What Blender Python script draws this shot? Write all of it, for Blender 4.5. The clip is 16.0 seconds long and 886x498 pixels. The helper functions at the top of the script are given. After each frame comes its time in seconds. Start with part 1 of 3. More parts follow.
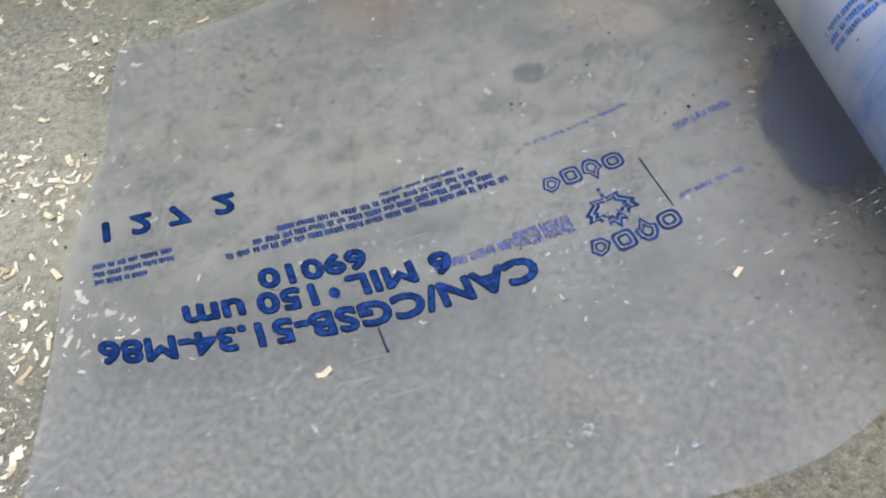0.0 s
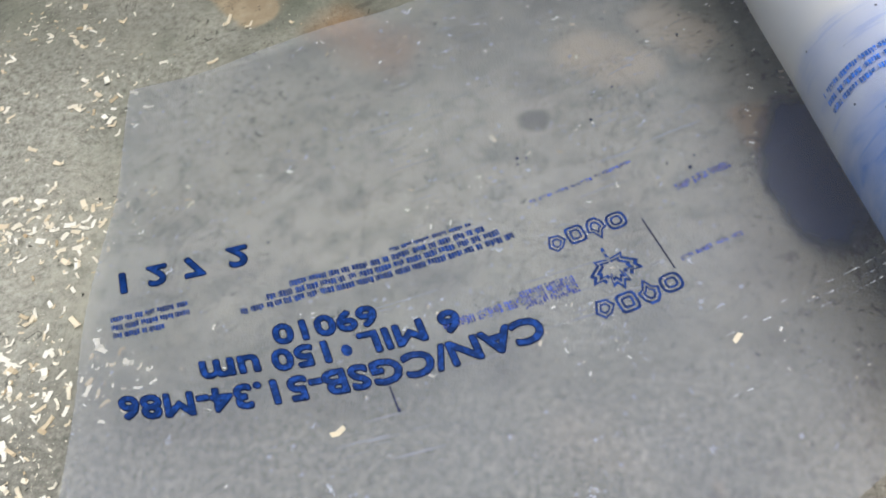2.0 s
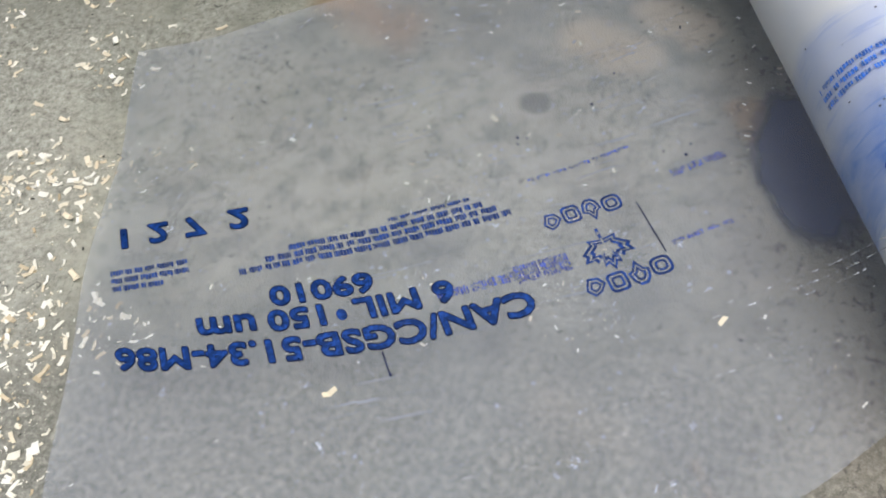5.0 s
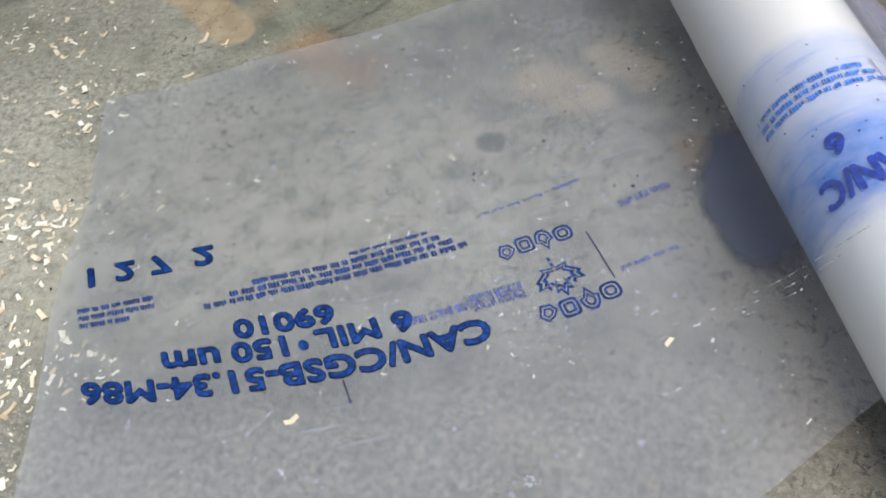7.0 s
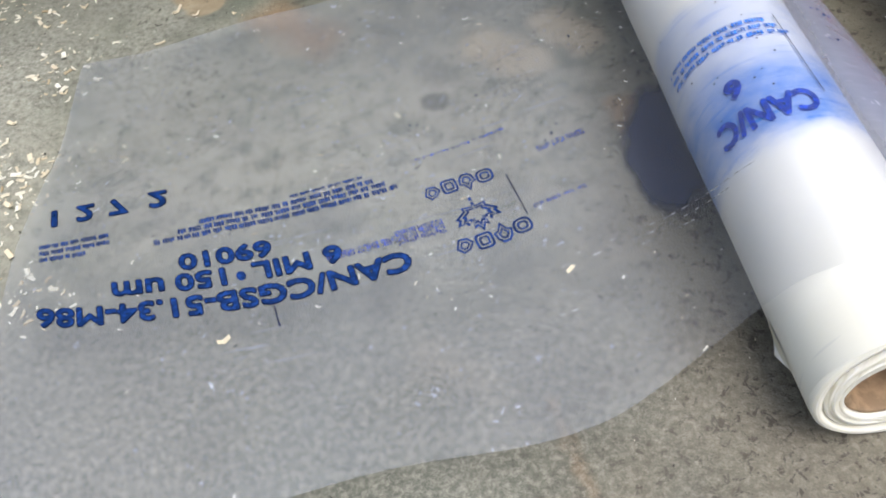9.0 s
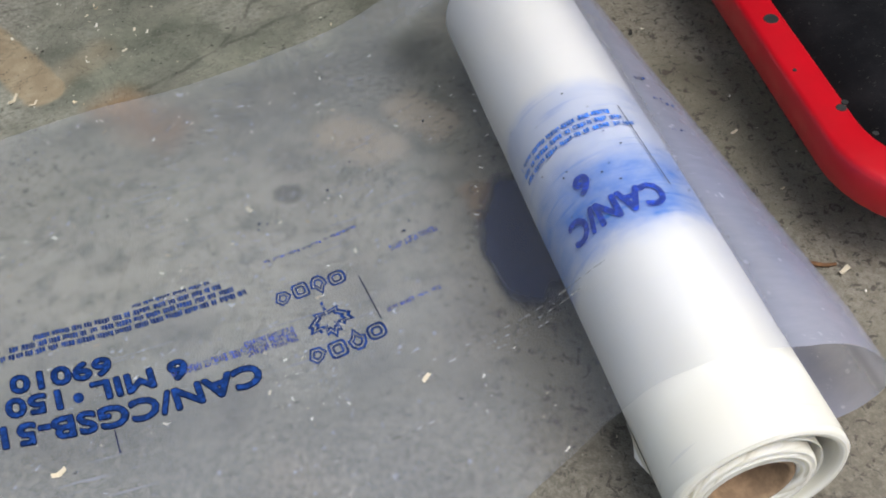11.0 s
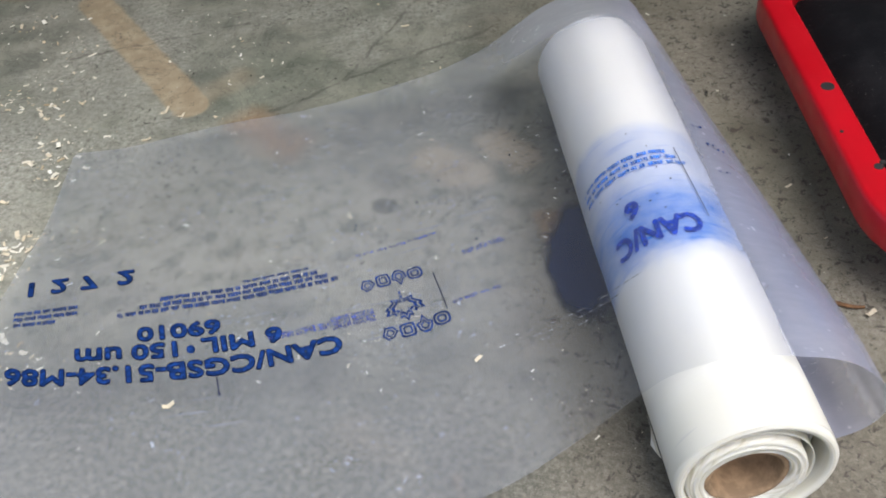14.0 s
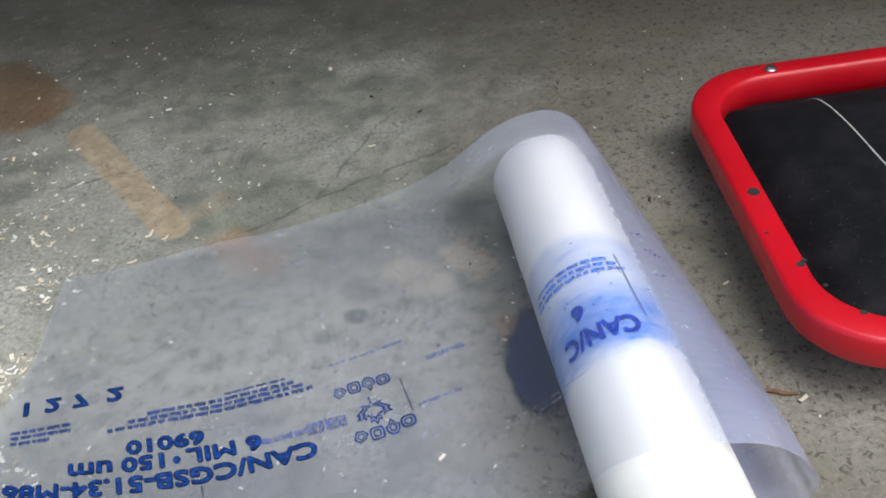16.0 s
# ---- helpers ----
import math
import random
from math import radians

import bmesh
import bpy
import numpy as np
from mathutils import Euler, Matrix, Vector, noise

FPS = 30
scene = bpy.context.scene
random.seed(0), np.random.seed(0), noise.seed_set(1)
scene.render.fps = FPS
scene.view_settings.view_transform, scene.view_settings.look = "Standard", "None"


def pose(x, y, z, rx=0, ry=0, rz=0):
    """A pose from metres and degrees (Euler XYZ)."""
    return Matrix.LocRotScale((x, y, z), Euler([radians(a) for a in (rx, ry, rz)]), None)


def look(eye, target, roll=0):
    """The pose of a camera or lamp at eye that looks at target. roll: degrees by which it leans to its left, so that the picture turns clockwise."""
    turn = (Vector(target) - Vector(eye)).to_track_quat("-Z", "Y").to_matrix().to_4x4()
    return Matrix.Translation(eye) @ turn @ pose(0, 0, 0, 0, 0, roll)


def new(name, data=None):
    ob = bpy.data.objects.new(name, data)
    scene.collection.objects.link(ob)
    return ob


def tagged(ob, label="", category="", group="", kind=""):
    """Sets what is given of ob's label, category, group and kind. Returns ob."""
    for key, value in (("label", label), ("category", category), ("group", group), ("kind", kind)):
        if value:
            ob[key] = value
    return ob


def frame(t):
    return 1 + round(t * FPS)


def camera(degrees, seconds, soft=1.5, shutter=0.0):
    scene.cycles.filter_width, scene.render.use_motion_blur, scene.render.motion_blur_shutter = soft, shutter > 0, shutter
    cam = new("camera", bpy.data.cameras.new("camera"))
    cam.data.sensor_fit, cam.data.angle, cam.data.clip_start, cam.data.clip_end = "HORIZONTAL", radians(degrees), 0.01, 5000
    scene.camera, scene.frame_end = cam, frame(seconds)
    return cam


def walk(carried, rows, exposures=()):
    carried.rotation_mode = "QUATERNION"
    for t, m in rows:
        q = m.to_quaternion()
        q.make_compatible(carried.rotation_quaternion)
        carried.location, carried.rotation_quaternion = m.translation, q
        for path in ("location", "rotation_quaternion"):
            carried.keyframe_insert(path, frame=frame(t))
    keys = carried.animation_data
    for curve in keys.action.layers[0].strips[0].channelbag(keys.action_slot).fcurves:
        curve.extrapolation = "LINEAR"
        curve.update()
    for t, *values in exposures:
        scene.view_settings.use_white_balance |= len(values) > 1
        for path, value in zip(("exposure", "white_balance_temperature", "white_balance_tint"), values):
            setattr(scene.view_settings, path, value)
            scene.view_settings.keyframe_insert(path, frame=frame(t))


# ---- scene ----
cam = camera(48.4, 16.0, 1.8)
PATH = [
    (0, (0.0823, -0.0981, 0.7411), (-0.1583, 0.7952, -0.4396), -17.00),
    (0.5, (0.0870, -0.1057, 0.7280), (-0.1665, 0.7951, -0.4443), -16.46),
    (1, (0.0898, -0.0580, 0.7994), (-0.1699, 0.7690, -0.4248), -17.96),
    (1.5, (0.0927, -0.0568, 0.8022), (-0.1601, 0.8013, -0.4018), -18.27),
    (2, (0.0865, -0.0565, 0.8041), (-0.1592, 0.8114, -0.3943), -17.84),
    (2.5, (0.0843, -0.0567, 0.8062), (-0.1573, 0.8124, -0.3922), -17.20),
    (3, (0.0858, -0.0500, 0.8159), (-0.1496, 0.8073, -0.3923), -17.50),
    (5.5, (0.0804, -0.0854, 0.8129), (-0.1480, 0.7692, -0.3985), -13.59),
    (6, (0.0844, -0.0826, 0.8468), (-0.1295, 0.7651, -0.3720), -14.00),
    (6.5, (0.0655, -0.0816, 0.8799), (-0.1098, 0.7782, -0.3366), -12.23),
    (7, (0.1019, -0.1190, 0.8221), (-0.0881, 0.8067, -0.3428), -12.22),
    (7.5, (0.1582, -0.1514, 0.7400), (-0.0844, 0.8647, -0.3364), -12.43),
    (8, (0.1432, -0.1522, 0.7783), (-0.0405, 0.8627, -0.3108), -9.67),
    (8.5, (0.1436, -0.1453, 0.8458), (-0.0037, 0.7852, -0.3215), -11.23),
    (9, (0.2037, -0.2185, 0.8139), (-0.0215, 0.7249, -0.3304), -12.93),
    (9.5, (0.2481, -0.1514, 0.8692), (0.1120, 0.7695, -0.3069), -12.46),
    (12, (0.2346, -0.1497, 0.7996), (0.1892, 0.8797, -0.2906), -7.17),
    (12.5, (0.2676, -0.2351, 0.8588), (0.1312, 0.7790, -0.2380), -7.47),
    (13, (0.2590, -0.3401, 0.8629), (0.0173, 0.6810, -0.2090), -6.37),
    (13.5, (0.2661, -0.3319, 0.8570), (0.0076, 0.7272, -0.1733), -7.95),
    (14, (0.2968, -0.3057, 0.8867), (0.0775, 0.7567, -0.1492), -8.27),
    (14.5, (0.3165, -0.3238, 0.9349), (0.0936, 0.7678, -0.0694), -9.26),
    (15, (0.3287, -0.3473, 0.9502), (0.0829, 0.7778, -0.0109), -9.78),
    (15.5, (0.3275, -0.3663, 0.9705), (0.1171, 0.7810, 0.0273), -9.28),
    (16, (0.3420, -0.3684, 0.9676), (0.1474, 0.7911, 0.0361), -9.23),
]
EXPOSURES = [(0, 0.31, 6250, 9), (8, 0.40, 6250, 9), (9, 0.43, 6250, 9), (9.5, 0.17, 6250, 9), (12, 0.24, 6250, 9), (13, 0.46, 6250, 9), (13.5, 0.25, 6250, 9), (14.5, 0.27, 6050, 10), (16, 0.34, 5900, 10)]
walk(cam, [(t, look(eye, target, roll)) for t, eye, target, roll in PATH], EXPOSURES)

# ---- light ----
world = bpy.data.worlds.new("sky")
scene.world = world
world.use_nodes = True
wn = world.node_tree.nodes
sky = wn.new("ShaderNodeTexSky")
sky.sky_type = "NISHITA"
sky.sun_disc = False
sky.sun_elevation = radians(55)
sky.sun_rotation = radians(140)
sky.air_density = 1.4
sky.dust_density = 4.0
wn["Background"].inputs["Strength"].default_value = 0.12
world.node_tree.links.new(sky.outputs["Color"], wn["Background"].inputs["Color"])

sun_data = bpy.data.lights.new("sun", "SUN")
sun_data.energy = 2.3
sun_data.angle = radians(42)
sun_data.color = (1.0, 0.97, 0.92)
sun = new("sun", sun_data)
sun.matrix_world = look((0.85, -0.05, 2.6), (0, 0.3, 0))


# ---- materials ----
class Mat:
    """A small builder of node materials."""

    def __init__(self, name):
        self.m = bpy.data.materials.new(name)
        self.m.use_nodes = True
        self.nt = self.m.node_tree
        self.n = self.nt.nodes
        self.bsdf = self.n["Principled BSDF"]
        self.out = self.n["Material Output"]
        self.tc = self.n.new("ShaderNodeTexCoord")

    def link(self, a, b):
        self.nt.links.new(a, b)

    def noise(self, scale, detail=6, rough=0.6, coord="Object", stretch=None, warp=0.0):
        src = self.tc.outputs[coord]
        if stretch:
            mp = self.n.new("ShaderNodeMapping")
            mp.inputs["Scale"].default_value = stretch
            self.link(src, mp.inputs["Vector"])
            src = mp.outputs["Vector"]
        t = self.n.new("ShaderNodeTexNoise")
        t.inputs["Scale"].default_value = scale
        t.inputs["Detail"].default_value = detail
        t.inputs["Roughness"].default_value = rough
        t.inputs["Distortion"].default_value = warp
        self.link(src, t.inputs["Vector"])
        return t.outputs["Fac"]

    def voronoi(self, scale, feature="F1", coord="Object", out="Distance"):
        t = self.n.new("ShaderNodeTexVoronoi")
        t.feature = feature
        t.inputs["Scale"].default_value = scale
        self.link(self.tc.outputs[coord], t.inputs["Vector"])
        return t.outputs[out]

    def ramp(self, fac, stops):
        r = self.n.new("ShaderNodeValToRGB")
        while len(r.color_ramp.elements) < len(stops):
            r.color_ramp.elements.new(0.5)
        for e, (p, c) in zip(r.color_ramp.elements, stops):
            e.position = p
            e.color = (*c, 1) if isinstance(c, tuple) else (c, c, c, 1)
        self.link(fac, r.inputs["Fac"])
        return r.outputs["Color"]

    def put(self, sock, v):
        if isinstance(v, bpy.types.NodeSocket):
            self.link(v, sock)
        elif isinstance(v, tuple):
            sock.default_value = v if sock.type == "VECTOR" else (*v, 1)
        else:
            sock.default_value = v

    def mix(self, fac, a, b, mode="MIX"):
        x = self.n.new("ShaderNodeMix")
        x.data_type = "RGBA"
        x.blend_type = mode
        self.put(x.inputs["Factor"], fac)
        self.put(x.inputs["A"], a)
        self.put(x.inputs["B"], b)
        return x.outputs["Result"]

    def math(self, op, a, b=0.0, c=0.0):
        x = self.n.new("ShaderNodeMath")
        x.operation = op
        for s, v in zip(x.inputs, (a, b, c)):
            self.put(s, v)
        return x.outputs[0]

    def vec(self, op, a, b=None):
        x = self.n.new("ShaderNodeVectorMath")
        x.operation = op
        for s, v in zip(x.inputs, (a, b)):
            if isinstance(v, bpy.types.NodeSocket):
                self.link(v, s)
            elif v is not None:
                s.default_value = v
        return x.outputs["Value"] if op in ("DOT_PRODUCT", "LENGTH", "DISTANCE") else x.outputs["Vector"]

    def span(self, v, lo, hi):
        x = self.n.new("ShaderNodeMapRange")
        x.interpolation_type = "SMOOTHSTEP"
        self.put(x.inputs["Value"], v)
        x.inputs["From Min"].default_value, x.inputs["From Max"].default_value = lo, hi
        return x.outputs["Result"]

    def axis(self, i, coord="Object"):
        s = self.n.new("ShaderNodeSeparateXYZ")
        self.link(self.tc.outputs[coord], s.inputs[0])
        return s.outputs[i]

    def warped(self, scale, amount, coord="Object"):
        """Coordinates pushed about by noise."""
        t = self.n.new("ShaderNodeTexNoise")
        t.inputs["Scale"].default_value = scale
        t.inputs["Detail"].default_value = 5
        self.link(self.tc.outputs[coord], t.inputs["Vector"])
        d = self.vec("SUBTRACT", t.outputs["Color"], (0.5, 0.5, 0.5))
        s = self.n.new("ShaderNodeVectorMath")
        s.operation = "SCALE"
        self.link(d, s.inputs[0])
        s.inputs["Scale"].default_value = amount
        return self.vec("ADD", self.tc.outputs[coord], s.outputs["Vector"])

    def streak(self, co, a, b):
        """Distance from the line a to b, in metres, over coordinates co."""
        ax, ay = a
        bx, by = b
        pa = self.vec("SUBTRACT", co, (ax, ay, 0))
        ln = (bx - ax) ** 2 + (by - ay) ** 2
        h = self.math("DIVIDE", self.vec("DOT_PRODUCT", pa, (bx - ax, by - ay, 0)), ln)
        cl = self.n.new("ShaderNodeClamp")
        self.link(h, cl.inputs[0])
        s = self.n.new("ShaderNodeVectorMath")
        s.operation = "SCALE"
        s.inputs[0].default_value = (bx - ax, by - ay, 0)
        self.link(cl.outputs[0], s.inputs["Scale"])
        return self.vec("DISTANCE", pa, s.outputs["Vector"])

    def bump(self, h, strength=0.3, dist=0.002):
        b = self.n.new("ShaderNodeBump")
        b.inputs["Strength"].default_value = strength
        b.inputs["Distance"].default_value = dist
        self.link(h, b.inputs["Height"])
        self.link(b.outputs["Normal"], self.bsdf.inputs["Normal"])
        return b.outputs["Normal"]

    def set(self, **kw):
        for k, v in kw.items():
            self.put(self.bsdf.inputs[k.replace("_", " ")], v)
        return self.m


def concrete():
    k = Mat("concrete")
    big = k.noise(2.2, 5, 0.6)
    mid = k.noise(14, 6, 0.65, warp=0.4)
    fine = k.noise(160, 4, 0.7)
    grit = k.voronoi(420)
    col = k.ramp(mid, [(0.28, (0.13, 0.132, 0.112)), (0.5, (0.25, 0.245, 0.21)), (0.72, (0.37, 0.355, 0.30))])
    col = k.mix(k.span(big, 0.35, 0.65), k.mix(1.0, col, (0.80, 0.86, 0.80), "MULTIPLY"), col)
    # worn patches where coarse sand shows
    worn = k.span(k.noise(3.2, 4, 0.55), 0.46, 0.62)
    sand = k.ramp(k.noise(110, 5, 0.75), [(0.3, (0.06, 0.06, 0.05)), (0.45, (0.33, 0.318, 0.275)), (0.60, (0.54, 0.53, 0.48)), (0.8, (0.65, 0.64, 0.59))])
    edge = k.math("MULTIPLY", k.span(k.axis(0), -0.40, -0.58), k.span(k.axis(1), 1.05, 0.80))
    edge = k.math("MULTIPLY", edge, k.math("MULTIPLY", k.span(k.axis(0), -1.7, -1.0), k.span(k.axis(1), -1.0, -0.2)))
    worn = k.math("MAXIMUM", k.math("MULTIPLY", worn, 0.55), k.math("MULTIPLY", edge, 0.75))
    col = k.mix(worn, col, sand)
    col = k.mix(k.math("MULTIPLY", k.span(fine, 0.56, 0.72), 0.5), col, (0.45, 0.44, 0.40))
    col = k.mix(k.math("MULTIPLY", k.span(fine, 0.44, 0.30), 0.55), col, (0.07, 0.07, 0.06))
    # dark pitting
    pit = k.span(k.voronoi(55), 0.10, 0.03)
    col = k.mix(k.math("MULTIPLY", pit, k.span(k.noise(9), 0.52, 0.62)), col, (0.05, 0.05, 0.045))
    # pale cement dust swept together in the middle
    dusty = k.math("MULTIPLY", k.span(k.streak(k.warped(9, 0.12), (-0.42, 0.60), (0.08, 0.64)), 0.24, 0.04), k.span(k.noise(30, 5, 0.7), 0.30, 0.62))
    col = k.mix(k.math("MULTIPLY", dusty, 0.6), col, (0.56, 0.525, 0.45))
    co = k.warped(22, 0.035)
    co2 = k.warped(40, 0.011)
    rusty = k.span(k.noise(30), 0.35, 0.6)
    # tan glue streak with a short side branch
    tan = k.math("MAXIMUM", k.span(k.streak(co2, (-0.628, 1.275), (-0.335, 0.935)), 0.036, 0.026), k.math("MULTIPLY", k.span(k.streak(co, (-0.33, 0.95), (-0.27, 1.01)), 0.045, 0.0), 0.45))
    col = k.mix(k.math("MULTIPLY", tan, 0.9), col, k.mix(rusty, (0.47, 0.38, 0.26), (0.36, 0.28, 0.185)))
    # brown damp patch
    brown = k.span(k.streak(co, (-0.93, 1.52), (-0.80, 1.40)), 0.12, 0.08)
    col = k.mix(k.math("MULTIPLY", brown, 0.8), col, (0.19, 0.105, 0.042))
    # orange rust lines and spots
    rust = k.math("MULTIPLY", k.span(k.streak(co, (0.16, 0.26), (0.21, 0.12)), 0.012, 0.001), rusty)
    rust = k.math("MAXIMUM", rust, k.math("MULTIPLY", k.span(k.streak(co, (-0.225, 0.885), (-0.150, 0.825)), 0.06, 0.0), 0.95))
    rust = k.math("MAXIMUM", rust, k.span(k.streak(co, (0.247, 0.665), (0.255, 0.625)), 0.028, 0.008))
    col = k.mix(k.math("MULTIPLY", rust, 0.6), col, (0.36, 0.19, 0.07))
    pale = k.span(k.streak(co, (0.075, 0.795), (0.135, 0.755)), 0.045, 0.015)
    pale = k.math("MAXIMUM", pale, k.span(k.streak(co, (0.16, 0.83), (0.20, 0.79)), 0.04, 0.01))
    pale = k.math("MAXIMUM", pale, k.math("MULTIPLY", k.span(k.streak(co, (0.04, 0.31), (0.09, 0.285)), 0.04, 0.0), 0.5))
    col = k.mix(k.math("MULTIPLY", pale, 0.8), col, (0.58, 0.48, 0.36))
    dark = k.span(k.streak(co2, (0.017, 0.689), (0.023, 0.689)), 0.020, 0.010)
    dark = k.math("MAXIMUM", dark, k.math("MULTIPLY", k.span(k.streak(co, (0.005, 0.755), (0.02, 0.740)), 0.035, 0.01), 0.6))
    # long hairline cracks
    crack = k.span(k.streak(co, (-0.20, 0.913), (-0.018, 1.041)), 0.006, 0.001)
    crack = k.math("MAXIMUM", crack, k.span(k.streak(co, (-0.018, 1.041), (0.15, 1.145)), 0.007, 0.001))
    crack = k.math("MAXIMUM", crack, k.span(k.streak(co, (0.02, 1.30), (-0.10, 0.98)), 0.005, 0.001))
    crack = k.math("MAXIMUM", crack, k.span(k.streak(co, (-0.60, 1.08), (-0.30, 1.18)), 0.006, 0.001))
    dark = k.math("MAXIMUM", dark, k.math("MULTIPLY", crack, 0.7))
    col = k.mix(k.math("MULTIPLY", dark, 0.75), col, (0.055, 0.052, 0.045))
    # shade farther back, painted into the floor colour as a dark brown
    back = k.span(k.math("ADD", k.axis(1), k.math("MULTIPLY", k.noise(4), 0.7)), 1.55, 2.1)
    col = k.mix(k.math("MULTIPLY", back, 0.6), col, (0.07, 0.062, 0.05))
    vein = k.span(k.math("ABSOLUTE", k.math("SUBTRACT", k.noise(7, 8, 0.7, warp=1.2), 0.5)), 0.012, 0.0)
    col = k.mix(k.math("MULTIPLY", vein, 0.45), col, (0.07, 0.066, 0.055))
    blotch = k.span(k.noise(28, 6, 0.75, warp=0.8), 0.55, 0.70)
    col = k.mix(k.math("MULTIPLY", blotch, 0.35), col, (0.42, 0.40, 0.34))
    flake = k.math("MULTIPLY", k.span(k.noise(75, 4, 0.65, warp=0.9), 0.60, 0.66), k.span(k.noise(8, 3, 0.6), 0.47, 0.60))
    col = k.mix(k.math("MULTIPLY", flake, 0.75), col, (0.045, 0.045, 0.038))
    # coarse strip along the near side, darker than the rest
    strip = k.span(k.math("ADD", k.axis(1), k.math("MULTIPLY", k.noise(8, 4), 0.12)), 0.52, 0.36)
    coarse = k.ramp(k.noise(120, 6, 0.8, warp=0.3), [(0.34, (0.03, 0.029, 0.025)), (0.48, (0.14, 0.136, 0.12)), (0.66, (0.44, 0.42, 0.37))])
    strip = k.math("MULTIPLY", strip, k.span(k.axis(1), -1.2, -0.3))
    col = k.mix(k.math("MULTIPLY", strip, 0.62), col, coarse)
    # brown soil and dark pore crumbs beside the creeper, with its shade painted in
    soil = k.math("MULTIPLY", k.span(k.math("ADD", k.axis(0), k.math("MULTIPLY", k.noise(5, 4), 0.5)), 0.30, 0.62), k.span(k.axis(1), 3.2, 2.2))
    soil = k.math("MULTIPLY", soil, k.math("MULTIPLY", k.span(k.axis(0), 3.0, 1.9), k.span(k.axis(1), -1.0, -0.2)))
    col = k.mix(k.math("MULTIPLY", soil, 0.50), col, (0.165, 0.128, 0.092))
    pores = k.math("MULTIPLY", soil, k.span(k.noise(80, 5, 0.75, warp=0.7), 0.54, 0.61))
    col = k.mix(k.math("MULTIPLY", pores, 0.8), col, (0.05, 0.042, 0.034))
    col = k.mix(1.0, col, (0.90, 0.91, 0.88), "MULTIPLY")
    h = k.math("ADD", k.math("MULTIPLY", fine, 0.7), k.math("MULTIPLY", grit, 0.5))
    k.bump(h, 0.55, 0.0022)
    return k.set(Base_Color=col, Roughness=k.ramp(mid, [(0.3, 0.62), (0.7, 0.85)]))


def film_material():
    k = Mat("clear_film")
    n = k.n
    haze = k.noise(7, 4, 0.55)
    scuff = k.noise(55, 5, 0.7, stretch=(0.25, 1.6, 1))
    scr = k.math("MULTIPLY", k.span(k.noise(60, 3, 0.6, stretch=(0.10, 3.2, 1)), 0.60, 0.70), k.span(k.noise(6, 2), 0.42, 0.6))
    drops = k.math("MULTIPLY", k.span(k.voronoi(95), 0.30, 0.12), k.span(k.noise(38), 0.54, 0.62))
    milk = k.math("ADD", FILM_HAZE, k.math("MULTIPLY", k.math("SUBTRACT", haze, 0.5), 0.22))
    milk = k.math("ADD", milk, k.math("MULTIPLY", k.math("SUBTRACT", scuff, 0.5), 0.10))
    milk = k.math("ADD", milk, k.math("MULTIPLY", scr, 0.07))
    milk = k.math("ADD", milk, k.math("MULTIPLY", drops, 0.16))
    # pressed against the roll the film loses its haze
    u = k.axis(0)
    touch = k.math("MULTIPLY", k.math("MULTIPLY", k.span(u, 0.21, 0.12), k.span(u, -0.055, -0.02)), k.span(k.axis(1), -0.415, -0.375))
    milk = k.math("MULTIPLY", milk, k.math("SUBTRACT", 1.0, k.math("MULTIPLY", touch, 0.72)))
    clear = n.new("ShaderNodeBsdfTransparent")
    clear.inputs["Color"].default_value = (0.975, 0.978, 0.985, 1)
    white = n.new("ShaderNodeBsdfDiffuse")
    # lavender sheen of the tail, mixed into the diffuse colour
    over = k.span(k.axis(0), 0.02, -0.08)
    k.link(k.mix(over, (0.69, 0.735, 0.835), (0.66, 0.69, 0.93)), white.inputs["Color"])
    thru = n.new("ShaderNodeBsdfTranslucent")
    thru.inputs["Color"].default_value = (0.73, 0.77, 0.89, 1)
    body = n.new("ShaderNodeMixShader")
    body.inputs[0].default_value = 0.4
    k.link(white.outputs[0], body.inputs[1])
    k.link(thru.outputs[0], body.inputs[2])
    mixed = n.new("ShaderNodeMixShader")
    # extra haze stands in for the sheen on the tail over the far side
    milk = k.math("ADD", milk, k.math("MULTIPLY", k.span(u, -0.03, -0.07), 0.14))
    # clusters of dried drops
    flecks = k.math("MULTIPLY", k.span(k.noise(110, 4, 0.7, warp=0.8), 0.60, 0.68), k.math("MULTIPLY", k.span(k.noise(34, 2), 0.50, 0.60), k.span(k.noise(6, 3), 0.42, 0.58)))
    milk = k.math("ADD", milk, k.math("MULTIPLY", k.math("MULTIPLY", flecks, k.math("SUBTRACT", 1.0, touch)), 0.42))
    # it stands clear of the roll's far end as a thick veil
    veil = k.math("MULTIPLY", k.span(k.axis(1), -0.33, -0.42), k.span(u, 0.16, 0.06))
    milk = k.math("ADD", milk, k.math("MULTIPLY", veil, 0.20))
    k.link(milk, mixed.inputs[0])
    k.link(clear.outputs[0], mixed.inputs[1])
    k.link(body.outputs[0], mixed.inputs[2])
    gloss = n.new("ShaderNodeBsdfGlossy")
    gloss.inputs["Roughness"].default_value = 0.26
    gloss.inputs["Color"].default_value = (1, 1, 1, 1)
    bp = n.new("ShaderNodeBump")
    bp.inputs["Strength"].default_value = 0.35
    bp.inputs["Distance"].default_value = 0.004
    k.link(k.math("ADD", k.noise(9, 4), k.math("MULTIPLY", scuff, 0.25)), bp.inputs["Height"])
    k.link(bp.outputs[0], gloss.inputs["Normal"])
    fr = n.new("ShaderNodeFresnel")
    fr.inputs["IOR"].default_value = 1.5
    k.link(bp.outputs[0], fr.inputs["Normal"])
    last = n.new("ShaderNodeMixShader")
